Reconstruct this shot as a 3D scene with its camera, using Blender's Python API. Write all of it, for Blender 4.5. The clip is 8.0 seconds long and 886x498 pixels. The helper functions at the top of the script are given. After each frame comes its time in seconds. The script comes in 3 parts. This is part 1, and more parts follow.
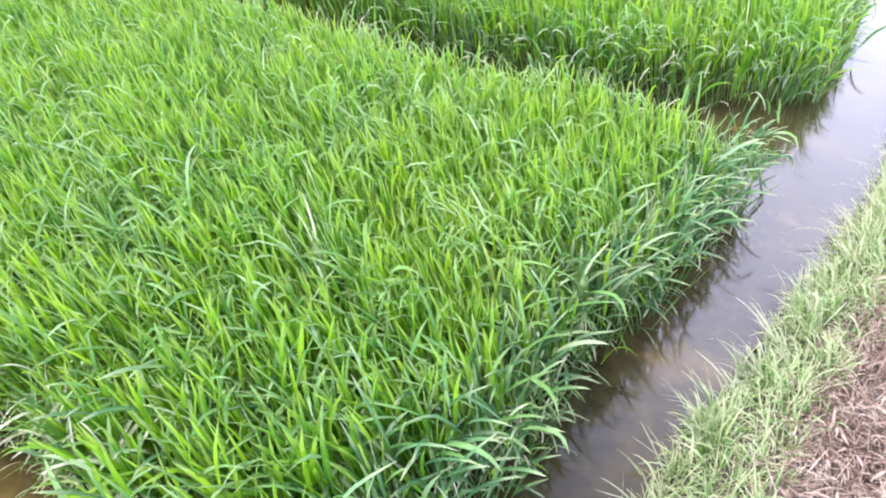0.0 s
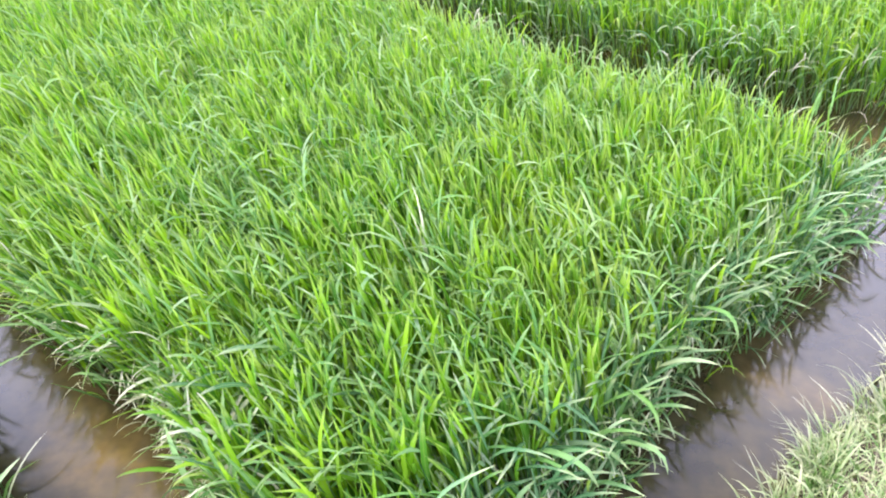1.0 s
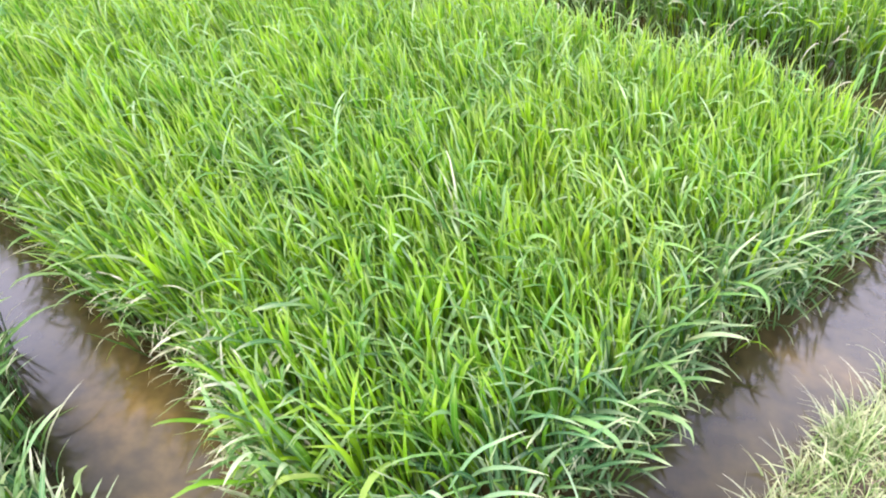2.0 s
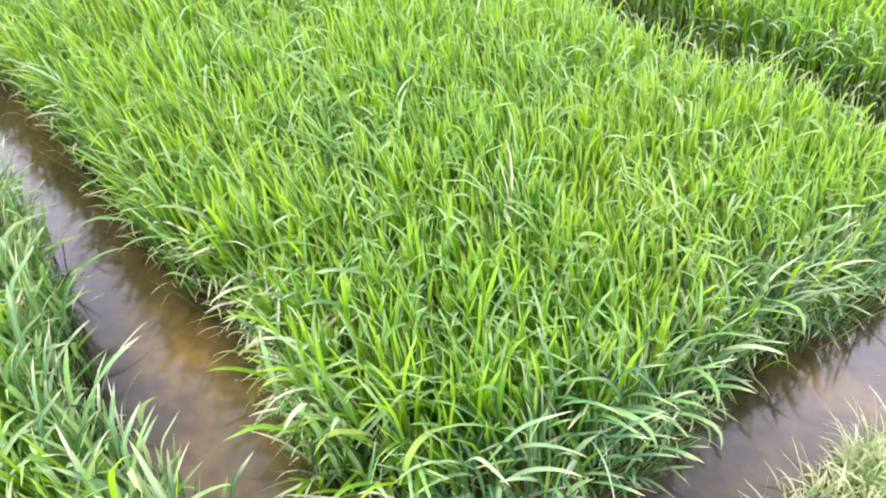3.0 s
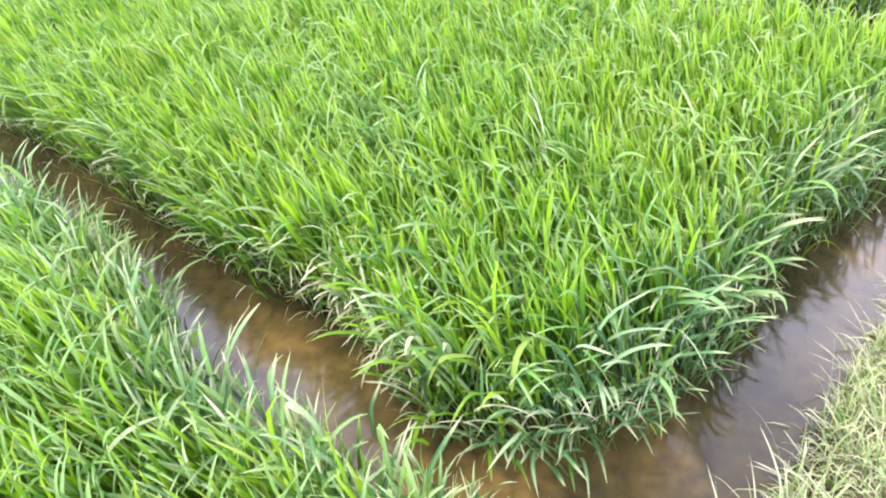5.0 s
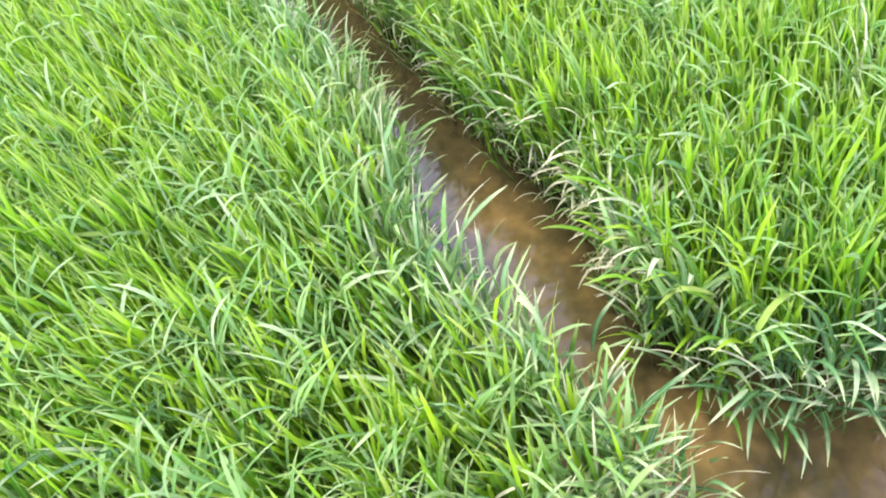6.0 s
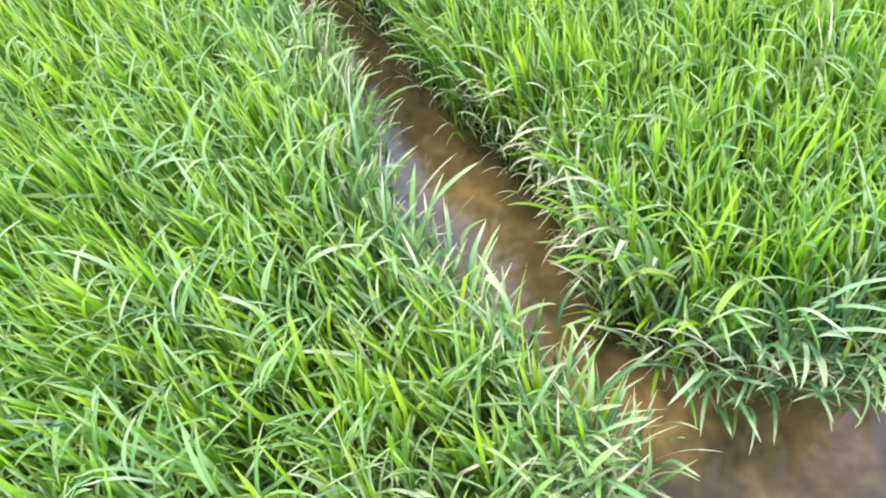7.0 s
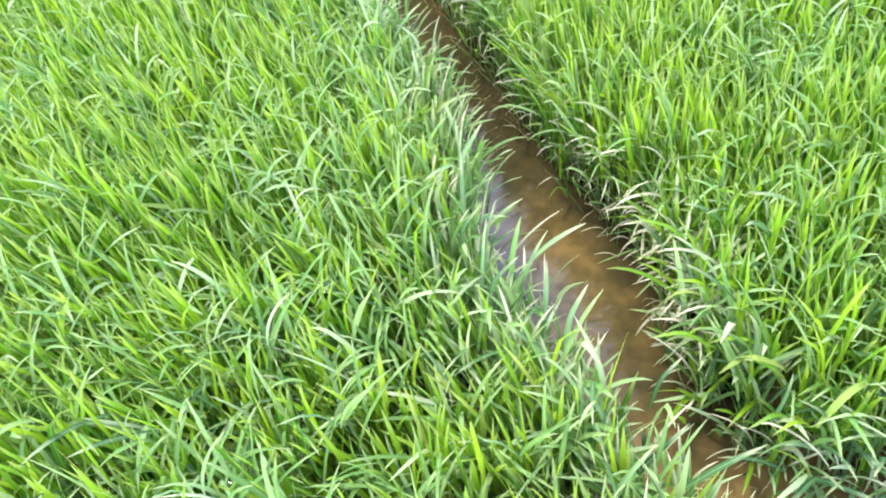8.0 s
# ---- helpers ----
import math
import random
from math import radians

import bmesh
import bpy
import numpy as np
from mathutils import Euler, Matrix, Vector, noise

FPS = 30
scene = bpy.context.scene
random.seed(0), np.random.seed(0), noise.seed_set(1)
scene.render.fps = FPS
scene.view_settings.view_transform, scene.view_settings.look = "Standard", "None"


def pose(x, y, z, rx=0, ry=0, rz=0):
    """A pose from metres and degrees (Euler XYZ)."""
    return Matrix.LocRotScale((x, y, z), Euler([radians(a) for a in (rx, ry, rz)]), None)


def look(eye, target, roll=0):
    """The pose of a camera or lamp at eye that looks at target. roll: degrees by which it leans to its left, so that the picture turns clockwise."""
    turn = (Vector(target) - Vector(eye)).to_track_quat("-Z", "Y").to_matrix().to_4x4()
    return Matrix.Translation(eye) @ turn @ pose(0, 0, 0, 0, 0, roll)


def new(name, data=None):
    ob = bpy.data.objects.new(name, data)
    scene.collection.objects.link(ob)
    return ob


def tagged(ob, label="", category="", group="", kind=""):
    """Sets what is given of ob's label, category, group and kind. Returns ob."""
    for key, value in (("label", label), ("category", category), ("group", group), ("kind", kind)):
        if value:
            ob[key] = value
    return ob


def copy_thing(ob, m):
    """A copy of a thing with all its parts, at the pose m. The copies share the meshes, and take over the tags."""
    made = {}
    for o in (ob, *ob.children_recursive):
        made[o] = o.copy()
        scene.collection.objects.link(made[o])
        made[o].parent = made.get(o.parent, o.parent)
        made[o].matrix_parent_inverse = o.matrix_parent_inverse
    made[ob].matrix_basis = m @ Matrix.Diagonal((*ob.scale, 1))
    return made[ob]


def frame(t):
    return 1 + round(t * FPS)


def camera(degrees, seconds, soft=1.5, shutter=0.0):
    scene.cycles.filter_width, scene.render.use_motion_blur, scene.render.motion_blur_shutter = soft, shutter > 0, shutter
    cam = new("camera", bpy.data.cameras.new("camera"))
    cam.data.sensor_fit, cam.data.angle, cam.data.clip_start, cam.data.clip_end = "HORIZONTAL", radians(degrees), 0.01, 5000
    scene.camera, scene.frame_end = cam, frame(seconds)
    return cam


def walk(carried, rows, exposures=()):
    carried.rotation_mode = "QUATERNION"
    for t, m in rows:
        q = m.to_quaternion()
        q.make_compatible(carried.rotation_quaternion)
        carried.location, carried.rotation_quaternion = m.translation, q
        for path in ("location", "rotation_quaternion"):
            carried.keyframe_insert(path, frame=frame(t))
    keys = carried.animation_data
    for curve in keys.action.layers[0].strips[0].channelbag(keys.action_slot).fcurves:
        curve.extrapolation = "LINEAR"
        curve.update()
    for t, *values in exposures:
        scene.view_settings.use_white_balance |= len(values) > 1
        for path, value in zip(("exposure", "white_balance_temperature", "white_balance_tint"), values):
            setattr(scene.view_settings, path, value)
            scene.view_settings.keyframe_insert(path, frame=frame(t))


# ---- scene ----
cam = camera(65.6, 8.0, soft=2.1)
PATH = [
    (0, (0.098, 0.041, 1.418), (-0.041, 1.611, 0.187), 1.8),
    (0.5, (0.062, 0.044, 1.427), (-0.225, 1.594, 0.197), 0.8),
    (1, (0.056, 0.052, 1.439), (-0.335, 1.553, 0.176), -0.1),
    (1.5, (0.046, 0.048, 1.433), (-0.348, 1.507, 0.123), -0.0),
    (2.8, (-0.048, -0.021, 1.447), (-0.488, 1.369, 0.078), 5.2),
    (3, (-0.058, -0.06, 1.447), (-0.498, 1.356, 0.105), 6.6),
    (3.5, (-0.044, -0.189, 1.428), (-0.53, 1.213, 0.087), -2.0),
    (3.6, (-0.044, -0.218, 1.426), (-0.536, 1.21, 0.115), -2.7),
    (3.7, (-0.047, -0.244, 1.425), (-0.554, 1.162, 0.096), -5.4),
    (4, (-0.062, -0.309, 1.421), (-0.415, 1.188, 0.142), -5.2),
    (4.2, (-0.03, -0.324, 1.417), (-0.364, 1.17, 0.129), -7.8),
    (5.3, (-0.151, -0.311, 1.415), (-0.753, 1.064, 0.093), -3.5),
    (5.5, (-0.175, -0.305, 1.416), (-0.887, 0.941, 0.023), -3.8),
    (6, (-0.256, -0.278, 1.417), (-1.119, 0.681, -0.111), -8.7),
    (6.5, (-0.3, -0.262, 1.424), (-1.094, 0.666, -0.16), -5.5),
    (7, (-0.296, -0.275, 1.425), (-1.0, 0.693, -0.177), -2.3),
    (7.5, (-0.321, -0.28, 1.428), (-1.12, 0.649, -0.153), -3.5),
    (8, (-0.342, -0.277, 1.423), (-1.28, 0.622, -0.098), -3.2),
]
EXPOSURES = [(0.0, 0.50, 6200, 10), (1.5, 0.58, 6500, 10), (3.0, 0.64, 6850, 10), (4.0, 0.67, 6700, 10), (5.5, 0.70, 6750, 10), (7.0, 0.66, 6450, 10),
             (8.0, 0.74, 6450, 10)]
walk(cam, [(t, look(eye, target, roll)) for t, eye, target, roll in PATH], exposures=EXPOSURES)

# ---- world, sun, exposure ----
SUN_ELEV, SUN_TURN = 62.0, 187.0      # degrees; turn counted from +x, anticlockwise


def make_world():
    w = bpy.data.worlds.new("sky")
    scene.world = w
    w.use_nodes = True
    nt = w.node_tree
    nt.nodes.clear()
    out = nt.nodes.new("ShaderNodeOutputWorld")
    sky = nt.nodes.new("ShaderNodeTexSky")
    sky.sky_type = "NISHITA"
    sky.sun_disc = False
    sky.sun_elevation = radians(SUN_ELEV)
    sky.sun_rotation = radians(90 - SUN_TURN)
    sky.air_density, sky.dust_density, sky.ozone_density = 1.0, 2.5, 1.0
    bg = nt.nodes.new("ShaderNodeBackground")
    bg.inputs["Strength"].default_value = 0.11
    nt.links.new(sky.outputs["Color"], bg.inputs["Color"])
    # bright broken cloud over the blue, closing up towards the horizon
    tc = nt.nodes.new("ShaderNodeTexCoord")
    nz = nt.nodes.new("ShaderNodeTexNoise")
    nz.inputs["Scale"].default_value = 2.6
    nz.inputs["Detail"].default_value = 6
    nt.links.new(tc.outputs["Generated"], nz.inputs["Vector"])
    sep = nt.nodes.new("ShaderNodeSeparateXYZ")
    nt.links.new(tc.outputs["Generated"], sep.inputs[0])
    low = nt.nodes.new("ShaderNodeMapRange")
    low.inputs["From Min"].default_value, low.inputs["From Max"].default_value = 0.62, 0.92
    low.inputs["To Min"].default_value, low.inputs["To Max"].default_value = 0.42, -0.30
    nt.links.new(sep.outputs["Z"], low.inputs["Value"])
    both = nt.nodes.new("ShaderNodeMath")
    both.operation = "ADD"
    nt.links.new(nz.outputs["Fac"], both.inputs[0])
    nt.links.new(low.outputs["Result"], both.inputs[1])
    ramp = nt.nodes.new("ShaderNodeMapRange")
    ramp.inputs["From Min"].default_value, ramp.inputs["From Max"].default_value = 0.35, 0.85
    ramp.inputs["To Min"].default_value, ramp.inputs["To Max"].default_value = 0.08, 0.97
    nt.links.new(both.outputs[0], ramp.inputs["Value"])
    cloud = nt.nodes.new("ShaderNodeBackground")
    cloud.inputs["Color"].default_value = (0.81, 0.80, 1.07, 1)
    cloud.inputs["Strength"].default_value = 3.75
    mix = nt.nodes.new("ShaderNodeMixShader")
    nt.links.new(ramp.outputs["Result"], mix.inputs["Fac"])
    nt.links.new(bg.outputs["Background"], mix.inputs[1])
    nt.links.new(cloud.outputs["Background"], mix.inputs[2])
    nt.links.new(mix.outputs["Shader"], out.inputs["Surface"])


make_world()
sun_data = bpy.data.lights.new("sun", "SUN")
sun_data.energy, sun_data.angle, sun_data.color = 3.7, radians(11), (1.0, 0.965, 0.84)
sun = new("sun", sun_data)
sun.matrix_world = look((0, 0, 0), (-math.cos(radians(SUN_ELEV)) * math.cos(radians(SUN_TURN)),
                                    -math.cos(radians(SUN_ELEV)) * math.sin(radians(SUN_TURN)),
                                    -math.sin(radians(SUN_ELEV))))


# ---- materials ----
def nodes_of(name):
    m = bpy.data.materials.new(name)
    m.use_nodes = True
    nt = m.node_tree
    return m, nt, nt.nodes["Principled BSDF"], nt.nodes["Material Output"]


def ramp_node(nt, stops):
    r = nt.nodes.new("ShaderNodeValToRGB")
    while len(r.color_ramp.elements) < len(stops):
        r.color_ramp.elements.new(0.5)
    for e, (p, c) in zip(r.color_ramp.elements, stops):
        e.position, e.color = p, (*c, 1)
    return r


def noise_node(nt, scale, detail=4, vec=None):
    n = nt.nodes.new("ShaderNodeTexNoise")
    n.inputs["Scale"].default_value, n.inputs["Detail"].default_value = scale, detail
    if vec is not None:
        nt.links.new(vec, n.inputs["Vector"])
    return n


def mix_col(nt, fac, a, b, mode="MIX"):
    m = nt.nodes.new("ShaderNodeMix")
    m.data_type, m.blend_type = "RGBA", mode
    for sock, val in ((m.inputs[0], fac), (m.inputs[6], a), (m.inputs[7], b)):
        if hasattr(val, "links"):
            nt.links.new(val, sock)
        else:
            sock.default_value = val if not isinstance(val, tuple) else (*val, 1)
    return m.outputs[2]


def blade_material(name, stops, tip, tip_from, gloss=0.42, glow=0.45, by_object=False, drift=(1.7, 0.78, 0.92, 1.0), shine=0.33):
    """Leaf blades: the tint varies blade by blade and in drifts over the field, the tip pales, light shines through."""
    m, nt, bsdf, out = nodes_of(name)
    geo = nt.nodes.new("ShaderNodeNewGeometry")
    isl = geo.outputs["Random Per Island"]
    if by_object:
        info = nt.nodes.new("ShaderNodeObjectInfo")
        add = nt.nodes.new("ShaderNodeMath")
        add.operation = "ADD"
        nt.links.new(isl, add.inputs[0])
        nt.links.new(info.outputs["Random"], add.inputs[1])
        frac = nt.nodes.new("ShaderNodeMath")
        frac.operation = "FRACT"
        nt.links.new(add.outputs[0], frac.inputs[0])
        isl = frac.outputs[0]
    ramp = ramp_node(nt, stops)
    nt.links.new(isl, ramp.inputs["Fac"])
    tc = nt.nodes.new("ShaderNodeTexCoord")
    waft = noise_node(nt, drift[0], 3, geo.outputs["Position"])
    dr = nt.nodes.new("ShaderNodeMapRange")
    dr.inputs["From Min"].default_value, dr.inputs["From Max"].default_value = 0.35, 0.65
    nt.links.new(waft.outputs["Fac"], dr.inputs["Value"])
    col = mix_col(nt, dr.outputs["Result"], ramp.outputs["Color"],
                  mix_col(nt, 1.0, ramp.outputs["Color"], drift[1:], "MULTIPLY"))
    uv = nt.nodes.new("ShaderNodeSeparateXYZ")
    nt.links.new(tc.outputs["UV"], uv.inputs[0])
    # tips dry out, unevenly
    tipn = noise_node(nt, 40, 2, geo.outputs["Position"])
    tm = nt.nodes.new("ShaderNodeMath")
    tm.operation = "MULTIPLY_ADD"
    nt.links.new(tipn.outputs["Fac"], tm.inputs[0])
    tm.inputs[1].default_value = 0.3
    nt.links.new(uv.outputs["Y"], tm.inputs[2])
    tr = nt.nodes.new("ShaderNodeMapRange")
    tr.inputs["From Min"].default_value, tr.inputs["From Max"].default_value = tip_from + 0.15, 1.2
    nt.links.new(tm.outputs[0], tr.inputs["Value"])
    col = mix_col(nt, tr.outputs["Result"], col, tip)
    # pale midrib
    rib = nt.nodes.new("ShaderNodeMapRange")
    rib.inputs["From Min"].default_value, rib.inputs["From Max"].default_value = 0.0, 0.12
    rib.inputs["To Min"].default_value, rib.inputs["To Max"].default_value = 0.35, 0.0
    ab = nt.nodes.new("ShaderNodeMath")
    ab.operation = "SUBTRACT"
    nt.links.new(uv.outputs["X"], ab.inputs[0])
    ab.inputs[1].default_value = 0.5
    ab2 = nt.nodes.new("ShaderNodeMath")
    ab2.operation = "ABSOLUTE"
    nt.links.new(ab.outputs[0], ab2.inputs[0])
    nt.links.new(ab2.outputs[0], rib.inputs["Value"])
    col = mix_col(nt, rib.outputs["Result"], col, tip)
    nt.links.new(col, bsdf.inputs["Base Color"])
    bsdf.inputs["Roughness"].default_value = gloss
    bsdf.inputs["Specular IOR Level"].default_value = shine
    # lengthwise veins
    wave = nt.nodes.new("ShaderNodeTexWave")
    wave.wave_type, wave.bands_direction = "BANDS", "X"
    wave.inputs["Scale"].default_value = 3.0
    wave.inputs["Distortion"].default_value = 0.4
    nt.links.new(tc.outputs["UV"], wave.inputs["Vector"])
    bump = nt.nodes.new("ShaderNodeBump")
    bump.inputs["Strength"].default_value, bump.inputs["Distance"].default_value = 0.25, 0.001
    nt.links.new(wave.outputs["Fac"], bump.inputs["Height"])
    nt.links.new(bump.outputs["Normal"], bsdf.inputs["Normal"])
    tl = nt.nodes.new("ShaderNodeBsdfTranslucent")
    nt.links.new(mix_col(nt, 1.0, col, (1.0, 1.0, 0.5), "MULTIPLY"), tl.inputs["Color"])
    mx = nt.nodes.new("ShaderNodeMixShader")
    mx.inputs["Fac"].default_value = glow
    nt.links.new(bsdf.outputs[0], mx.inputs[1])
    nt.links.new(tl.outputs[0], mx.inputs[2])
    nt.links.new(mx.outputs[0], out.inputs["Surface"])
    return m


LEAF_STOPS = [(0.0, (0.055, 0.165, 0.024)), (0.3, (0.145, 0.335, 0.025)), (0.65, (0.28, 0.50, 0.024)), (0.93, (0.35, 0.545, 0.030)),
              (1.0, (0.37, 0.46, 0.13))]
# grey-green rim blades, darkened to hold the shade of the sunless side
GREY_SHADE_STOPS = [(0.0, (0.028, 0.092, 0.032)), (0.45, (0.078, 0.185, 0.064)), (0.8, (0.17, 0.30, 0.125)), (1.0, (0.38, 0.45, 0.26))]
PALE_STOPS = [(0.0, (0.27, 0.345, 0.18)), (0.5, (0.42, 0.45, 0.28)), (1.0, (0.60, 0.57, 0.42))]
WEED_STOPS = [(0.0, (0.12, 0.25, 0.08)), (0.4, (0.27, 0.43, 0.16)), (0.75, (0.44, 0.55, 0.29)), (1.0, (0.68, 0.63, 0.48))]
STRAW_STOPS = [(0.0, (0.085, 0.048, 0.040)), (0.3, (0.23, 0.155, 0.118)), (0.7, (0.46, 0.36, 0.285)), (1.0, (0.68, 0.60, 0.50))]
MAT_LEAF = blade_material("rice_leaf", LEAF_STOPS, (0.38, 0.50, 0.18), 0.70, gloss=0.36, glow=0.50, shine=0.12)
MAT_TUFT = blade_material("rice_leaf_tuft", LEAF_STOPS, (0.34, 0.47, 0.14), 0.70, gloss=0.38, glow=0.46, by_object=True, shine=0.12)
# drooping blades: sky sheen on their upper faces mixed into a paler, greyer green
OLD_SHEEN_STOPS = [(0.0, (0.10, 0.225, 0.055)), (0.5, (0.185, 0.34, 0.090)), (0.85, (0.285, 0.43, 0.165)), (1.0, (0.42, 0.50, 0.28))]
MAT_OLD_SHEEN = blade_material("rice_leaf_old_sheen", OLD_SHEEN_STOPS, (0.35, 0.45, 0.21), 0.70, gloss=0.55, glow=0.30, by_object=True, shine=0.12)
MAT_GREY_SHADE = blade_material("rice_leaf_grey_shade", GREY_SHADE_STOPS, (0.47, 0.53, 0.31), 0.66, gloss=0.52, glow=0.28, by_object=True, shine=0.15)
MAT_PALE = blade_material("rice_leaf_pale", PALE_STOPS, (0.66, 0.63, 0.47), 0.4, gloss=0.55, glow=0.3, by_object=True, shine=0.2)
MAT_WEED = blade_material("bund_grass_blade", WEED_STOPS, (0.68, 0.65, 0.46), 0.40, glow=0.35, drift=(9.0, 0.6, 0.82, 0.52))
MAT_STRAW = blade_material("cut_straw", STRAW_STOPS, (0.50, 0.41, 0.33), 0.7, gloss=0.7, glow=0.12, drift=(6.0, 0.60, 0.50, 0.50))
# stem colour; on sheath blades its dark tone paints shade into the canopy's gaps
MAT_STEM_SHADE = blade_material("rice_stem_and_shade", [(0.0, (0.06, 0.14, 0.035)), (0.6, (0.11, 0.21, 0.05)), (1.0, (0.22, 0.27, 0.10))],
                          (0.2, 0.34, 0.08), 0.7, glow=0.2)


def water_material():
    m, nt, bsdf, out = nodes_of("muddy_water")
    geo = nt.nodes.new("ShaderNodeNewGeometry")
    big = noise_node(nt, 2.2, 5, geo.outputs["Position"])
    ramp = ramp_node(nt, [(0.30, (0.033, 0.027, 0.013)), (0.47, (0.054, 0.042, 0.018)), (0.57, (0.115, 0.079, 0.030)),
                          (0.70, (0.19, 0.118, 0.047))])
    # ochre silt lies in the shallows off the plot's corner
    far = nt.nodes.new("ShaderNodeVectorMath")
    far.operation = "DISTANCE"
    nt.links.new(geo.outputs["Position"], far.inputs[0])
    far.inputs[1].default_value = (-0.40, 0.57, 0.0)
    silt = nt.nodes.new("ShaderNodeMapRange")
    silt.inputs["From Min"].default_value, silt.inputs["From Max"].default_value = 0.2, 0.75
    silt.inputs["To Min"].default_value, silt.inputs["To Max"].default_value = 0.07, -0.12
    nt.links.new(far.outputs["Value"], silt.inputs["Value"])
    bed = nt.nodes.new("ShaderNodeMath")
    bed.operation = "ADD"
    nt.links.new(big.outputs["Fac"], bed.inputs[0])
    nt.links.new(silt.outputs["Result"], bed.inputs[1])
    nt.links.new(bed.outputs[0], ramp.inputs["Fac"])
    fine = noise_node(nt, 22, 6, geo.outputs["Position"])
    fr = ramp_node(nt, [(0.35, (0.72, 0.72, 0.72)), (0.65, (1.15, 1.12, 1.08))])
    nt.links.new(fine.outputs["Fac"], fr.inputs["Fac"])
    nt.links.new(mix_col(nt, 1.0, ramp.outputs["Color"], fr.outputs["Color"], "MULTIPLY"), bsdf.inputs["Base Color"])
    bsdf.inputs["Roughness"].default_value = 0.085
    bsdf.inputs["IOR"].default_value = 1.44
    bsdf.inputs["Specular IOR Level"].default_value = 0.9
    rip = noise_node(nt, 9, 2, geo.outputs["Position"])
    bump = nt.nodes.new("ShaderNodeBump")
    bump.inputs["Strength"].default_value, bump.inputs["Distance"].default_value = 0.015, 0.01
    nt.links.new(rip.outputs["Fac"], bump.inputs["Height"])
    nt.links.new(bump.outputs["Normal"], bsdf.inputs["Normal"])
    return m


def soil_material():
    m, nt, bsdf, out = nodes_of("bund_soil")
    geo = nt.nodes.new("ShaderNodeNewGeometry")
    big = noise_node(nt, 11, 8, geo.outputs["Position"])
    ramp = ramp_node(nt, [(0.3, (0.055, 0.038, 0.028)), (0.5, (0.10, 0.072, 0.054)), (0.7, (0.16, 0.12, 0.092))])
    nt.links.new(big.outputs["Fac"], ramp.inputs["Fac"])
    nt.links.new(ramp.outputs["Color"], bsdf.inputs["Base Color"])
    bsdf.inputs["Roughness"].default_value = 0.9
    fine = noise_node(nt, 70, 8, geo.outputs["Position"])
    bump = nt.nodes.new("ShaderNodeBump")
    bump.inputs["Strength"].default_value, bump.inputs["Distance"].default_value = 0.8, 0.02
    nt.links.new(fine.outputs["Fac"], bump.inputs["Height"])
    nt.links.new(bump.outputs["Normal"], bsdf.inputs["Normal"])
    return m


MAT_WATER = water_material()
MAT_SOIL = soil_material()

# ---- plan: outlines in metres, water level z = 0 ----
BUND_EDGE = [(-2.6, -3.0), (-0.5, -0.38), (-0.12, 0.06), (0.2, 0.4), (0.37, 0.66), (0.49, 0.9), (0.59, 1.09), (0.71, 1.25),
             (0.85, 1.42), (1.0, 1.62), (1.28, 2.02), (1.54, 2.36), (1.9, 2.98), (3.2, 5.3), (6.0, 10.0)]
A_NOSE = [(-0.58, 0.69), (-0.52, 0.61), (-0.40, 0.55), (-0.26, 0.535), (-0.10, 0.575), (0.04, 0.70), (0.16, 0.86)]
A_RIGHT = [(0.16, 0.86), (0.25, 1.02), (0.32, 1.17), (0.43, 1.38), (0.60, 1.56), (0.72, 1.76), (0.92, 2.05), (1.04, 2.25), (1.04, 2.35)]
A_FAR = [(1.04, 2.35), (0.97, 2.26), (0.86, 2.29), (0.72, 2.41), (0.58, 2.53), (0.36, 2.59), (0.16, 2.64), (-0.07, 2.7), (-0.44, 2.9), (-0.68, 3.03)]
A_LEFT = [(-2.9, 1.76), (-2.28, 1.49), (-1.82, 1.28), (-1.55, 1.15), (-1.33, 1.04), (-1.12, 0.92), (-1.0, 0.885), (-0.82, 0.85), (-0.68, 0.76),
          (-0.58, 0.69)]
PLOT_A = A_NOSE + A_RIGHT[1:] + A_FAR[1:] + [(-2.0, 3.7), (-5.5, 5.4), (-5.5, 2.75)] + A_LEFT[:-1]
PLOT_B = [(-5.5, 2.35), (-2.9, 1.44), (-2.3, 1.19), (-1.95, 1.03), (-1.62, 0.94), (-1.36, 0.83), (-1.13, 0.66), (-0.98, 0.52),
          (-0.82, 0.435), (-0.67, 0.385), (-0.55, 0.365), (-0.44, 0.35), (-0.34, 0.325), (-0.25, 0.285), (-0.20, 0.23), (-0.4, -0.08),
          (-0.75, -0.55), (-1.4, -1.4), (-2.5, -2.6), (-5.5, -2.6)]
PLOT_C = [(0.46, 3.1), (0.87, 3.02), (1.04, 3.06), (1.27, 3.1), (1.56, 3.18), (1.75, 3.48), (1.95, 3.92), (2.2, 4.41), (2.6, 5.2),
          (2.3, 6.7), (-5.5, 8.7), (-5.5, 6.2), (-0.68, 3.58), (-0.1, 3.32)]


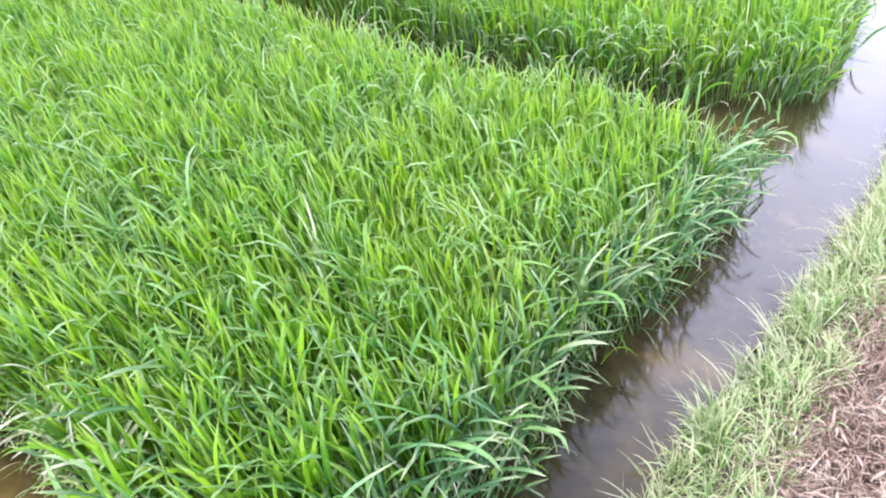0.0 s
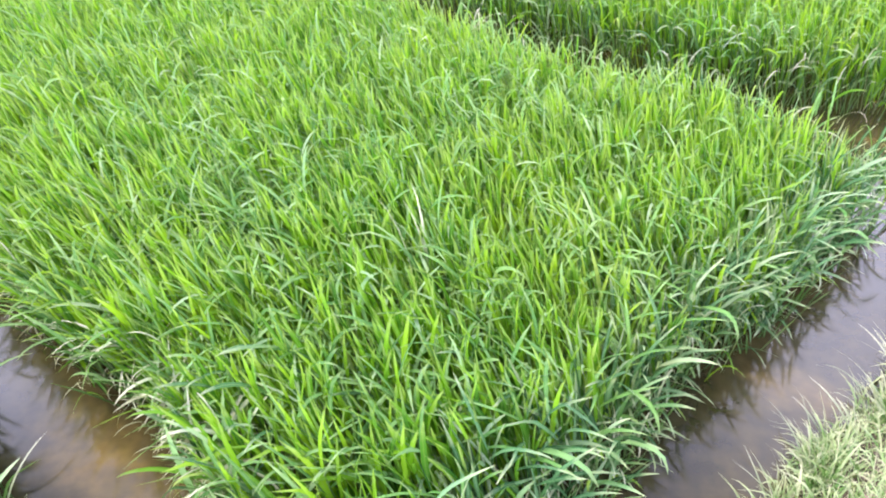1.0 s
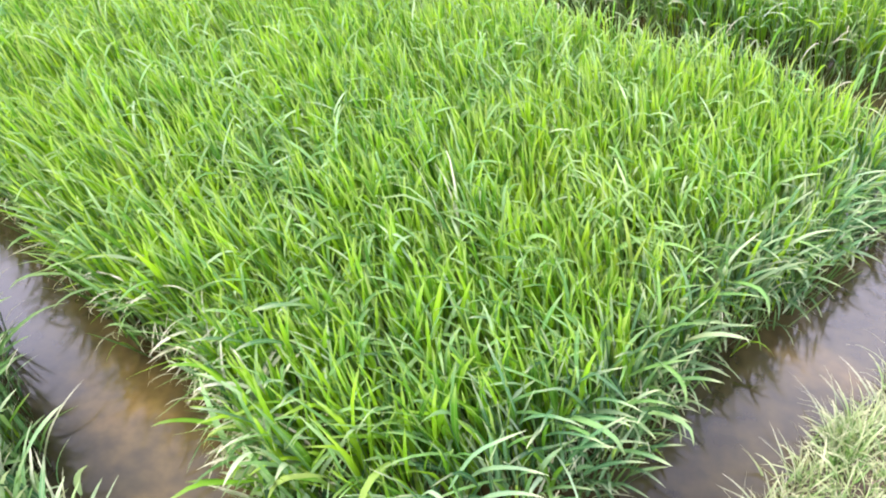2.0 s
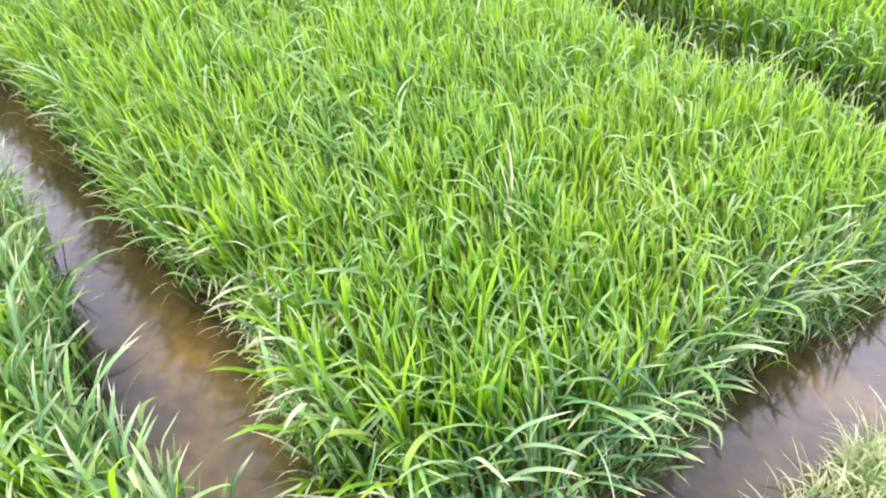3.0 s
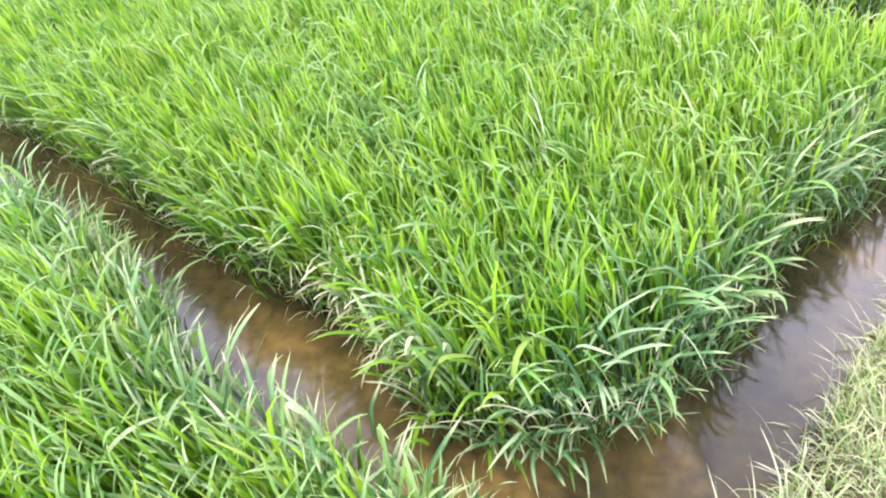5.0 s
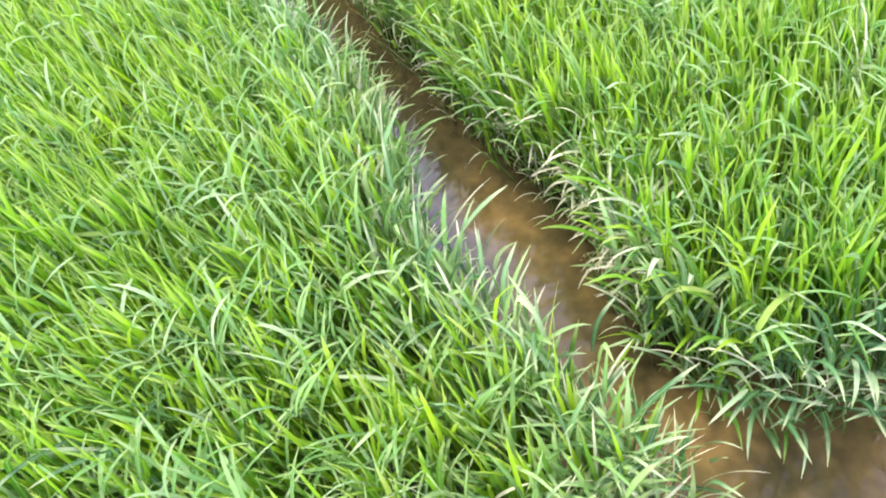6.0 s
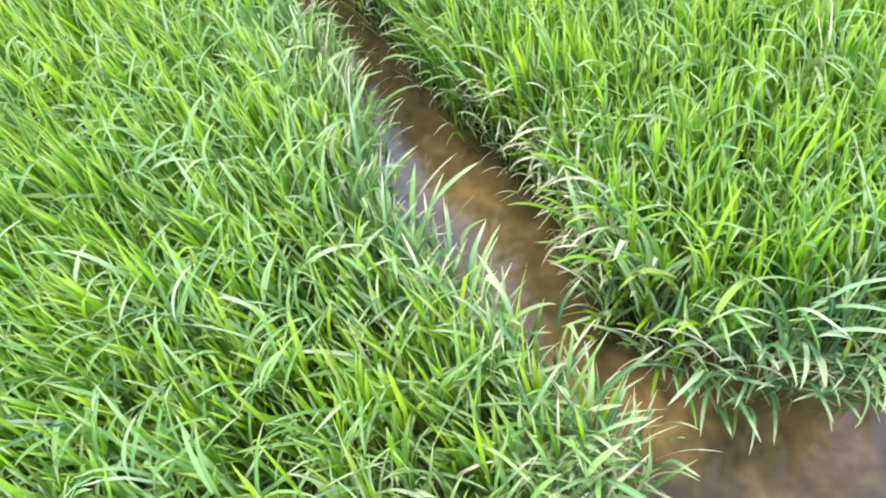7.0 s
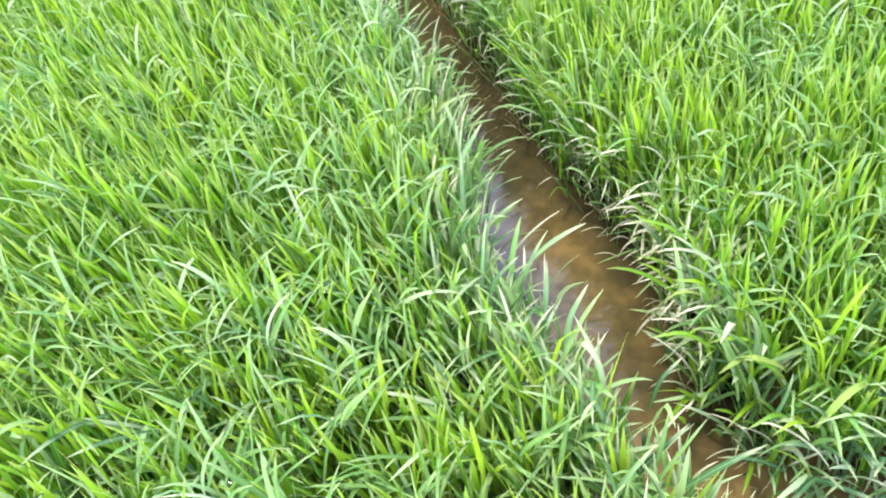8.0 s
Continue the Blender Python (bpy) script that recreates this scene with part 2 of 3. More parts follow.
def nearest_on(line, p, closed):
    """For points p (n, 2): distance to the polyline and the unit way from the point to it, and the signed side."""
    a = np.array(line, float)
    b = np.roll(a, -1, 0) if closed else a[1:]
    a = a if closed else a[:-1]
    best, way, side = np.full(len(p), 1e9), np.zeros((len(p), 2)), np.zeros(len(p))
    for s, e in zip(a, b):
        v = e - s
        u = np.clip(((p - s) @ v) / (v @ v), 0, 1)
        off = s + u[:, None] * v - p
        d = np.hypot(off[:, 0], off[:, 1])
        cr = v[0] * (p[:, 1] - s[1]) - v[1] * (p[:, 0] - s[0])
        hit = d < best
        best[hit], way[hit], side[hit] = d[hit], off[hit] / np.maximum(d[hit], 1e-6)[:, None], np.sign(cr[hit])
    return best, way, side


def inside(poly, p):
    a = np.array(poly, float)
    res = np.zeros(len(p), bool)
    for s, e in zip(a, np.roll(a, -1, 0)):
        up = (s[1] > p[:, 1]) != (e[1] > p[:, 1])
        x = s[0] + (p[:, 1] - s[1]) / (e[1] - s[1] + 1e-12) * (e[0] - s[0])
        res ^= up & (p[:, 0] < x)
    return res


def bund_distance(p):
    """Metres from the water's edge into the bund; below zero in the water."""
    d, _, side = nearest_on(BUND_EDGE, p, False)
    return np.where(side < 0, d, -d)


def ripple(x, y, k):
    return (np.sin(3.1 * k * x + 1.3) * np.cos(2.7 * k * y + 0.4) + 0.6 * np.sin(5.3 * k * x - 4.1 * k * y + 2.0)
            + 0.4 * np.sin(9.7 * k * y + 7.9 * k * x)) / 2


def ground_height(x, y):
    d = bund_distance(np.stack([x, y], -1))
    rise = np.interp(d, [-0.3, -0.05, 0.03, 0.12, 0.30, 1.7, 2.1, 6.0], [-0.07, -0.05, 0.02, 0.09, 0.14, 0.16, 0.06, 0.05])
    return rise + np.where(d > 0, 0.012, 0.004) * ripple(x, y, 4.0) + np.where(d > 0.05, 0.008, 0.0) * ripple(x + 3, y, 11.0)


# ---- mesh helpers ----
LEAN = (-0.15, -0.055)     # the standing crop leans with the breeze, metres aside per metre up
WIND = np.array([-0.94, -0.34])


def mesh_from(name, co, faces, uv, mat, smooth=True, more=(), which=None):
    """co (n, 3), faces (m, 4) and one uv per vertex."""
    me = bpy.data.meshes.new(name)
    m = len(faces)
    me.vertices.add(len(co))
    me.vertices.foreach_set("co", np.ascontiguousarray(co, np.float32).ravel())
    me.loops.add(m * 4)
    me.loops.foreach_set("vertex_index", np.ascontiguousarray(faces, np.int32).ravel())
    me.polygons.add(m)
    me.polygons.foreach_set("loop_start", np.arange(0, m * 4, 4, dtype=np.int32))
    me.polygons.foreach_set("use_smooth", np.full(m, smooth))
    if uv is not None:
        layer = me.uv_layers.new(name="UVMap")
        layer.data.foreach_set("uv", np.ascontiguousarray(uv[faces.ravel()], np.float32).ravel())
    me.update(calc_edges=True)
    me.materials.append(mat)
    for extra in more:
        me.materials.append(extra)
    if which is not None:
        me.polygons.foreach_set("material_index", np.ascontiguousarray(which, np.int32))
    return me


def blades(rng, base, azim, length, width, tilt, bend, seg=6, fold=True, power=1.5, blunt=4.5, kink=None):
    """Strips that rise from base, lean by tilt (radians from upright) and bend over along the azimuth. Returns co, faces, uv."""
    n = len(base)
    s = np.linspace(0, 1, seg + 1)
    ang = tilt[:, None] + bend[:, None] * s[None, :] ** power
    if kink is not None:
        ang = ang + np.where(s[None, :] > kink[0][:, None], kink[1][:, None], 0)
    mid = (ang[:, 1:] + ang[:, :-1]) / 2
    step = (length / seg)[:, None]
    sway = azim[:, None] + rng.normal(0, 0.12, n)[:, None] * s[None, :] * 2
    hx = np.concatenate([np.zeros((n, 1)), np.cumsum(np.sin(mid) * step * np.cos(sway[:, 1:]), 1)], 1)
    hy = np.concatenate([np.zeros((n, 1)), np.cumsum(np.sin(mid) * step * np.sin(sway[:, 1:]), 1)], 1)
    hz = np.concatenate([np.zeros((n, 1)), np.cumsum(np.cos(mid) * step, 1)], 1)
    c = base[:, None, :] + np.stack([hx, hy, hz], -1)
    flat = np.stack([-np.sin(sway), np.cos(sway), np.zeros_like(sway)], -1)
    nrm = np.stack([-np.cos(ang) * np.cos(sway), -np.cos(ang) * np.sin(sway), np.sin(ang)], -1)
    tw = (rng.normal(0, 0.5, n)[:, None] + rng.normal(0, 0.7, n)[:, None] * s[None, :])[..., None]
    side = np.cos(tw) * flat + np.sin(tw) * nrm
    up = np.cos(tw) * nrm - np.sin(tw) * flat
    w = width[:, None] * np.minimum(1, 0.45 + 2.2 * s)[None, :] * (1 - s[None, :] ** blunt * 0.97) / 2
    if fold:
        rows = np.stack([c - side * w[..., None], c - up * (w * 0.28)[..., None], c + side * w[..., None]], 2)
        k = 3
        u = np.array([0.0, 0.5, 1.0])
    else:
        rows = np.stack([c - side * w[..., None], c + side * w[..., None]], 2)
        k = 2
        u = np.array([0.0, 1.0])
    co = rows.reshape(-1, 3)
    uv = np.stack([np.broadcast_to(u, (n, seg + 1, k)), np.broadcast_to(s[None, :, None], (n, seg + 1, k))], -1).reshape(-1, 2)
    i = np.arange(n)[:, None, None] * (seg + 1) * k + np.arange(seg)[None, :, None] * k + np.arange(k - 1)[None, None, :]
    f = np.stack([i, i + 1, i + 1 + k, i + k], -1).reshape(-1, 4)
    return co, f, uv


def joined(sets):
    co, fa, uv, off = [], [], [], 0
    for c, f, u in sets:
        co.append(c), fa.append(f + off), uv.append(u)
        off += len(c)
    return np.concatenate(co), np.concatenate(fa), np.concatenate(uv)


def part(name, me, parent, label=""):
    ob = new(name, me)
    ob.parent = parent
    return tagged(ob, label)


# ---- ground and water ----
def build_ground():
    far = [20, 60, 200, 700, 2500]
    gx = np.array([-v for v in far[::-1]] + [-9.0] + list(np.linspace(-6, 7, 261)) + [9.0] + far, float)
    gy = np.array([-v for v in far[::-1]] + [-9.0] + list(np.linspace(-4, 9, 261)) + [11.0] + far, float)
    x, y = np.meshgrid(gx, gy)
    z = ground_height(x.ravel(), y.ravel()).reshape(x.shape)
    r = np.hypot(x, y)
    z = np.where(r > 30, 0.03, z)
    co = np.stack([x, y, z], -1).reshape(-1, 3)
    n, m = len(gx), len(gy)
    i = (np.arange(m - 1)[:, None] * n + np.arange(n - 1)[None, :]).ravel()
    f = np.stack([i, i + 1, i + 1 + n, i + n], -1)
    tagged(new("ground", mesh_from("ground", co, f, None, MAT_SOIL)), "brown soil of the field and its raised earth bund", "ground",
           kind="structure")


def build_water():
    gx = np.linspace(-12, 10, 12)
    gy = np.linspace(-8, 14, 12)
    x, y = np.meshgrid(gx, gy)
    co = np.stack([x, y, 0 * x], -1).reshape(-1, 3)
    i = (np.arange(11)[:, None] * 12 + np.arange(11)[None, :]).ravel()
    f = np.stack([i, i + 1, i + 13, i + 12], -1)
    tagged(new("water", mesh_from("water", co, f, None, MAT_WATER)), "still muddy brown water between the rice plots", "water",
           kind="structure")


build_ground()
build_water()


# ---- rice ----
def scatter(rng, poly, spacing, keep):
    a = np.array(poly)
    lo, hi = a.min(0), a.max(0)
    gx, gy = np.arange(lo[0], hi[0], spacing), np.arange(lo[1], hi[1], spacing)
    x, y = np.meshgrid(gx, gy)
    p = np.stack([x.ravel(), y.ravel()], -1) + rng.uniform(-0.5, 0.5, (x.size, 2)) * spacing
    return p[inside(poly, p) & keep(p)]


def in_sight(p):
    return (p[:, 1] < 5.4) & (p[:, 0] > -3.4) & (p[:, 1] > -0.9)


def in_tufts(p):
    """The two stretches nearest to the bund, where each plant is built singly."""
    x, y = p[:, 0], p[:, 1]
    return ((x > -1.15) & (x < -0.1) & (y > -0.45) & (y < 0.42)) | ((x > -0.62) & (x < 0.32) & (y > 0.5) & (y < 1.12))


def leaf_forms(rng, n, top, flop):
    """Per blade: foot height, length, width, tilt, bend, kink and kind (0 young, 1 drooping, 2 sheath) under a canopy of that height."""
    pick = rng.random(n)
    low = pick < 0.22
    old = ~low & (rng.random(n) < flop)
    length = np.where(low, rng.uniform(0.24, 0.36, n), np.where(old, rng.uniform(0.10, 0.21, n), rng.uniform(0.16, 0.30, n)))
    reach = top * np.where(old, rng.uniform(0.70, 0.98, n), 1 - 0.42 * rng.random(n) ** 1.5)
    foot = np.where(low, rng.uniform(-0.02, 0.06, n), np.maximum(reach - length * np.where(old, 0.62, 0.97), 0.02))
    width = np.where(low, rng.uniform(0.005, 0.008, n), np.where(old, rng.uniform(0.0052, 0.0092, n), rng.uniform(0.0066, 0.0122, n)))
    tilt = np.where(old, rng.uniform(0.15, 0.85, n), np.abs(rng.normal(0.07, 0.07, n)))
    bend = np.where(old, rng.uniform(0.5, 1.7, n), rng.uniform(0.05, 0.5, n))
    bend = np.where(low, bend * 0.4, bend)
    kink = (rng.uniform(0.35, 0.8, n), np.where(~low & (rng.random(n) < 0.16), rng.uniform(0.3, 1.2, n), 0))
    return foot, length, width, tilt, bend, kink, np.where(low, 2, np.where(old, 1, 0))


def near_walk(p):
    return np.hypot(p[:, 0] + 0.2, p[:, 1] - 0.1) < 2.0


def rice_stand(rng, poly, rim, spacing, per, height, grey):
    """The blades of a plot, folded and finely bent where the path comes near, plainer beyond."""
    sets = []
    for gap, count, keep, seg, fold in ((spacing, per, lambda p: in_sight(p) & near_walk(p), 6, True),
                                        (spacing, per - 2, lambda p: in_sight(p) & ~near_walk(p), 5, False),
                                        (spacing * 1.8, 5, lambda p: ~in_sight(p), 4, False)):
        p = scatter(rng, poly, gap, keep)
        p = p[~in_tufts(p) | (rng.random(len(p)) < 0.5)]
        d, way, _ = nearest_on(poly, p, True)
        ok = d > rim
        p, d, way = np.repeat(p[ok], count, 0), np.repeat(d[ok], count), np.repeat(way[ok], count, 0)
        n = len(p)
        if not n:
            continue
        p = p + rng.normal(0, 0.014, (n, 2))
        edge = np.exp(-(d - rim) / 0.08)
        clump = 0.6 * ripple(p[:, 0], p[:, 1], 2.3) + 0.6 * ripple(p[:, 0] + 2, p[:, 1], 5.3)
        top = height * (1 + 0.10 * clump) * (1 - 0.14 * edge)
        flop = 0.24 + 0.15 * ripple(p[:, 0] + 5, p[:, 1], 1.5) + 0.14 * ripple(p[:, 0] + 5, p[:, 1], 4.1) + 0.15 * edge
        foot, length, width, tilt, bend, kink, kind = leaf_forms(rng, n, top, flop)
        az = rng.uniform(-np.pi, np.pi, n)
        v = np.stack([np.cos(az), np.sin(az)], -1) + way * (0.3 * edge)[:, None] + np.where(kind == 1, 0.2, 0.5)[:, None] * WIND
        az = np.arctan2(v[:, 1], v[:, 0])
        # right, water-side rim only: half its blades take the painted shade colour
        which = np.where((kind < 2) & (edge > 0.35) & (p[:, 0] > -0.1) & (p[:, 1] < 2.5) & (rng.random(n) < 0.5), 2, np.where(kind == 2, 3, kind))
        which = np.where((which == 0) & (rng.random(n) < grey * np.exp(-(d - rim) / 0.12)), 1, which)
        made = blades(rng, np.stack([p[:, 0], p[:, 1], foot], -1), az, length, width, tilt, bend, seg=seg, fold=fold, power=1.3, kink=kink)
        sets.append((made, np.repeat(which, len(made[1]) // n)))
    return joined([made for made, _ in sets]), np.concatenate([w for _, w in sets])


def build_plot(name, seed, poly, rim, spacing, per, height, label, grey=0.0):
    rng = np.random.default_rng(seed)
    (co, f, uv), which = rice_stand(rng, poly, rim, spacing, per, height, grey)
    co[:, 0] += LEAN[0] * co[:, 2]
    co[:, 1] += LEAN[1] * co[:, 2]
    # the dark stem slot goes to low sheaths: painted shade between the plants
    me = mesh_from(name, co, f, uv, MAT_LEAF, more=(MAT_OLD_SHEEN, MAT_GREY_SHADE, MAT_STEM_SHADE), which=which)
    tagged(new("rice_crop", me), label, "rice", "rice plots", "stuff")


build_plot("crop_a", 11, PLOT_A, 0.055, 0.042, 12, 0.45, "dense upright green young rice standing in muddy water")
build_plot("crop_b", 12, PLOT_B, 0.045, 0.042, 12, 0.45, "dense green young rice leaning beside the narrow channel", grey=0.6)
build_plot("crop_c", 13, PLOT_C, 0.05, 0.046, 8, 0.45, "green young rice beyond the cross channel")


# ---- bund grass and cut straw ----
def build_bund_grass():
    rng = np.random.default_rng(21)
    c = np.concatenate([np.stack([rng.uniform(-0.6, 3.2, 26000), rng.uniform(-0.5, 5.0, 26000)], -1),
                        np.stack([rng.uniform(-3.0, 6.0, 14000), rng.uniform(-3.5, 8.0, 14000)], -1)])
    d = bund_distance(c)
    wide = 0.175 + 0.055 * ripple(c[:, 0], c[:, 1], 2.4) + 0.03 * ripple(c[:, 0], c[:, 1], 6.5)
    c = c[(d > -0.03) & (d < wide) & (rng.random(len(c)) < 0.62)]
    per = rng.integers(8, 20, len(c))
    vigour = np.repeat(rng.uniform(0.55, 1.4, len(c)), per)      # tufts differ in size
    p = np.repeat(c, per, 0)
    n = len(p)
    spread = rng.normal(0, 0.014, (n, 2))
    p = p + spread
    d = bund_distance(p)
    _, way, _ = nearest_on(BUND_EDGE, p, False)
    az = np.arctan2(spread[:, 1], spread[:, 0]) + rng.normal(0, 0.7, n)
    lean = np.interp(d, [0.0, 0.2], [0.8, 0.1])
    v = np.stack([np.cos(az), np.sin(az)], -1) + way * lean[:, None]
    az = np.arctan2(v[:, 1], v[:, 0])
    z = ground_height(p[:, 0], p[:, 1]) - 0.005
    fine = rng.random(n) < 0.18
    length = np.where(fine, rng.uniform(0.08, 0.20, n), rng.uniform(0.04, 0.14, n)) * vigour * np.interp(d, [0.0, 0.22], [1.0, 0.65])
    width = np.where(fine, rng.uniform(0.0014, 0.0026, n), rng.uniform(0.003, 0.0068, n))
    co, f, uv = blades(rng, np.stack([p[:, 0], p[:, 1], z], -1), az, length, width,
                       np.abs(rng.normal(0.3, 0.25, n)), rng.uniform(0.3, 2.2, n), seg=5, fold=False, blunt=2.5)
    tagged(new("bund_grass", mesh_from("bund_grass", co, f, uv, MAT_WEED)), "short pale green grass along the edge of the earth bund",
           "grass", kind="stuff")


def build_straw():
    rng = np.random.default_rng(22)
    p = np.concatenate([np.stack([rng.uniform(-0.6, 3.2, 230000), rng.uniform(-0.6, 4.0, 230000)], -1),
                        np.stack([rng.uniform(-3.0, 6.0, 90000), rng.uniform(-3.5, 8.0, 90000)], -1)])
    d = bund_distance(p)
    ok = (d > 0.12) & (d < 1.6) & (rng.random(len(p)) < np.interp(d, [0.12, 0.23], [0.12, 1]))
    p = p[ok]
    n = len(p)
    z = ground_height(p[:, 0], p[:, 1]) + rng.uniform(0.0, 0.04, n)
    leafy = rng.random(n) < 0.22         # curled dead leaves among the straw
    co, f, uv = blades(rng, np.stack([p[:, 0], p[:, 1], z], -1), rng.uniform(-np.pi, np.pi, n),
                       np.where(leafy, rng.uniform(0.02, 0.05, n), rng.uniform(0.025, 0.09, n)),
                       np.where(leafy, rng.uniform(0.004, 0.008, n), rng.uniform(0.0012, 0.0035, n)),
                       rng.normal(1.3, 0.35, n), np.where(leafy, rng.normal(0.8, 1.4, n), rng.normal(0.25, 0.9, n)), seg=4, fold=False)
    tagged(new("cut_straw", mesh_from("cut_straw", co, f, uv, MAT_STRAW)), "dry brown cut grass lying on the bund", "straw", kind="stuff")


build_bund_grass()
build_straw()


# ---- single rice plants along the rims ----
def rice_plant(rng, pale, droop, dark, tall=0.0, fresh=0.35, size=1.0):
    """One tuft that faces +x: a few stems and single blades that arch outward."""
    ob = new("rice_plant")
    n = rng.integers(3, 5)
    base = np.stack([rng.normal(0, 0.012, n), rng.normal(0, 0.018, n), np.full(n, -0.03)], -1)
    me = mesh_from("stem", *blades(rng, base, rng.normal(0, 0.9, n), rng.uniform(0.16, 0.26, n), rng.uniform(0.004, 0.006, n),
                                   rng.uniform(0.05, 0.4, n) * droop + 0.05, rng.uniform(0.0, 0.3, n), seg=4, blunt=8), MAT_STEM_SHADE)
    part("stem", me, ob, "thin green and brown rice stems")
    for k in range(rng.integers(10, 14)):
        one = np.ones(1)
        b = np.array([[rng.normal(0.0, 0.016), rng.normal(0, 0.028), rng.uniform(0.01 + tall, 0.27 + tall)]])
        is_pale = rng.random() < pale
        long = rng.uniform(0.10, 0.20) * size
        tilt = abs(rng.normal(0.2, 0.2)) + droop * rng.uniform(0.0, 0.35)
        bend = rng.uniform(0.2, 1.7) * (0.45 + 0.55 * droop) + (1.0 if is_pale and droop > 0.5 else 0)
        az = rng.normal(0, 1.5)
        hook = (rng.uniform(0.35, 0.75) * one, (rng.uniform(0.4, 1.2) if rng.random() < 0.3 else 0) * one)
        leaf = blades(rng, b, az * one, long * one, rng.uniform(0.0075, 0.0118) * size * ((0.75 if pale > 0.7 else 0.55) if is_pale else 1.0) * one, tilt * one, bend * one, seg=8,
                      power=rng.uniform(0.9, 1.8), kink=hook)
        mat = MAT_PALE if is_pale else MAT_GREY_SHADE if rng.random() < dark else MAT_TUFT if rng.random() < fresh else MAT_OLD_SHEEN
        part("leaf", mesh_from("leaf", *leaf, mat), ob, "pale drying rice blade" if is_pale else "")
    return ob


def rice_tuft(rng, dark):
    """One upright plant of the standing crop."""
    ob = new("rice_tuft")
    n = 4
    base = np.stack([rng.normal(0, 0.014, n), rng.normal(0, 0.014, n), np.full(n, -0.03)], -1)
    me = mesh_from("stem", *blades(rng, base, rng.uniform(-3, 3, n), rng.uniform(0.2, 0.3, n), rng.uniform(0.004, 0.006, n),
                                   rng.uniform(0.02, 0.2, n), rng.uniform(0.0, 0.2, n), seg=4, blunt=8), MAT_STEM_SHADE)
    part("stem", me, ob, "thin green and brown rice stems")
    for k in range(12):
        one = np.ones(1)
        foot, length, width, tilt, bend, kink, kind = leaf_forms(rng, 1, 0.46 * one, 0.27 * one)
        b = np.array([[rng.normal(0, 0.020), rng.normal(0, 0.020), foot[0]]])
        leaf = blades(rng, b, rng.normal(-2.8, 1.6) * one, length, width, tilt, bend, seg=7, power=1.3, kink=kink)
        # low sheaths carry the dark stem colour as gap shade here too
        mat = (MAT_GREY_SHADE if rng.random() < dark else MAT_OLD_SHEEN) if kind[0] == 1 else MAT_STEM_SHADE if kind[0] == 2 else MAT_TUFT
        part("leaf", mesh_from("leaf", *leaf, mat), ob, "drooping grey-green rice blade" if kind[0] == 1 else "")
    return ob


def along(line, step, rng):
    """Places and outward ways along a stretch of a plot's outline, which runs with the plot on its left hand."""
    a = np.array(line, float)
    seg = np.hypot(*(a[1:] - a[:-1]).T)
    total = seg.sum()
    cum = np.concatenate([[0], np.cumsum(seg)])
    t = np.arange(0, total, step) + rng.uniform(-0.3, 0.3, len(np.arange(0, total, step))) * step
    t = np.clip(t, 0, total - 1e-4)
    x, y = np.interp(t, cum, a[:, 0]), np.interp(t, cum, a[:, 1])
    i = np.clip(np.searchsorted(cum, t, "right") - 1, 0, len(seg) - 1)
    v = (a[1:] - a[:-1])[i] / seg[i][:, None]
    return np.stack([x, y], -1), np.stack([v[:, 1], -v[:, 0]], -1)


def plant_rim(kinds, line, step, inset, seed, rows=1):
    rng = np.random.default_rng(seed)
    for row in range(rows):
        pts, out = along(line, step, rng)
        for p, o in zip(pts, out):
            q = p - o * (inset + row * 0.045 + rng.normal(0, 0.012))
            turn = math.degrees(math.atan2(o[1], o[0])) + rng.normal(0, 22)
            size = rng.uniform(0.85, 1.15)
            m = Matrix.Translation((q[0], q[1], 0)) @ leaning(0.6) @ pose(0, 0, 0, rng.normal(0, 3), rng.normal(0, 3), turn) @ Matrix.Diagonal((size, size, size, 1))
            copy_thing(kinds[rng.integers(len(kinds))], m)


def rim_kinds(seed, count, pale, droop, dark, label, group, tall=0.0, fresh=0.35, size=1.0):
    rng = np.random.default_rng(seed)
    return [tagged(rice_plant(rng, pale, droop, dark, tall, fresh, size), label, "rice plant", group) for _ in range(count)]


def leaning(share):
    axis = Vector((-LEAN[1], LEAN[0], 0))
    return Matrix.Rotation(share * axis.length, 4, axis)


def discard(things):
    for first in things:
        for o in (*first.children, first):
            bpy.data.objects.remove(o)


def plant_tufts(poly, rim, seed, dark):
    rng = np.random.default_rng(seed)
    kinds = [tagged(rice_tuft(rng, dark), "upright bright green young rice plant in the plot", "rice plant", "rice plants standing in the plot")
             for _ in range(7)]
    p = scatter(rng, poly, 0.060, in_tufts)
    d, _, _ = nearest_on(poly, p, True)
    corner = ((p[:, 0] > -0.95) & (p[:, 1] < 0.45)) | ((p[:, 0] > -0.35) & (p[:, 1] > 0.5) & (p[:, 1] < 0.85))
    thin = corner & (rng.random(len(p)) < 0.2)     # gaps towards the plots' corners
    for x, y in p[(d > rim) & ~thin]:
        size = rng.uniform(0.88, 1.1)
        m = Matrix.Translation((x, y, 0)) @ leaning(1.0) @ pose(0, 0, 0, rng.normal(0, 4), rng.normal(0, 4), rng.normal(0, 40)) @ Matrix.Diagonal((size, size, size, 1))
        copy_thing(kinds[rng.integers(7)], m)
    discard(kinds)


B_RIM = PLOT_B[2:16][::-1]
# shade-coloured blades: none in the left rim's plants, most in the right's
FAR = rim_kinds(35, 4, 0.35, 0.6, 0.0, "pale dry-tipped rice plant along the cross channel", "rice plants at the plot's rim", tall=0.07, size=0.8)
FRESH = rim_kinds(36, 6, 0.38, 0.9, 0.0, "fresh green rice plant with thin pale tips over the channel", "rice plants at the plot's rim",
                  fresh=0.7, size=0.75)
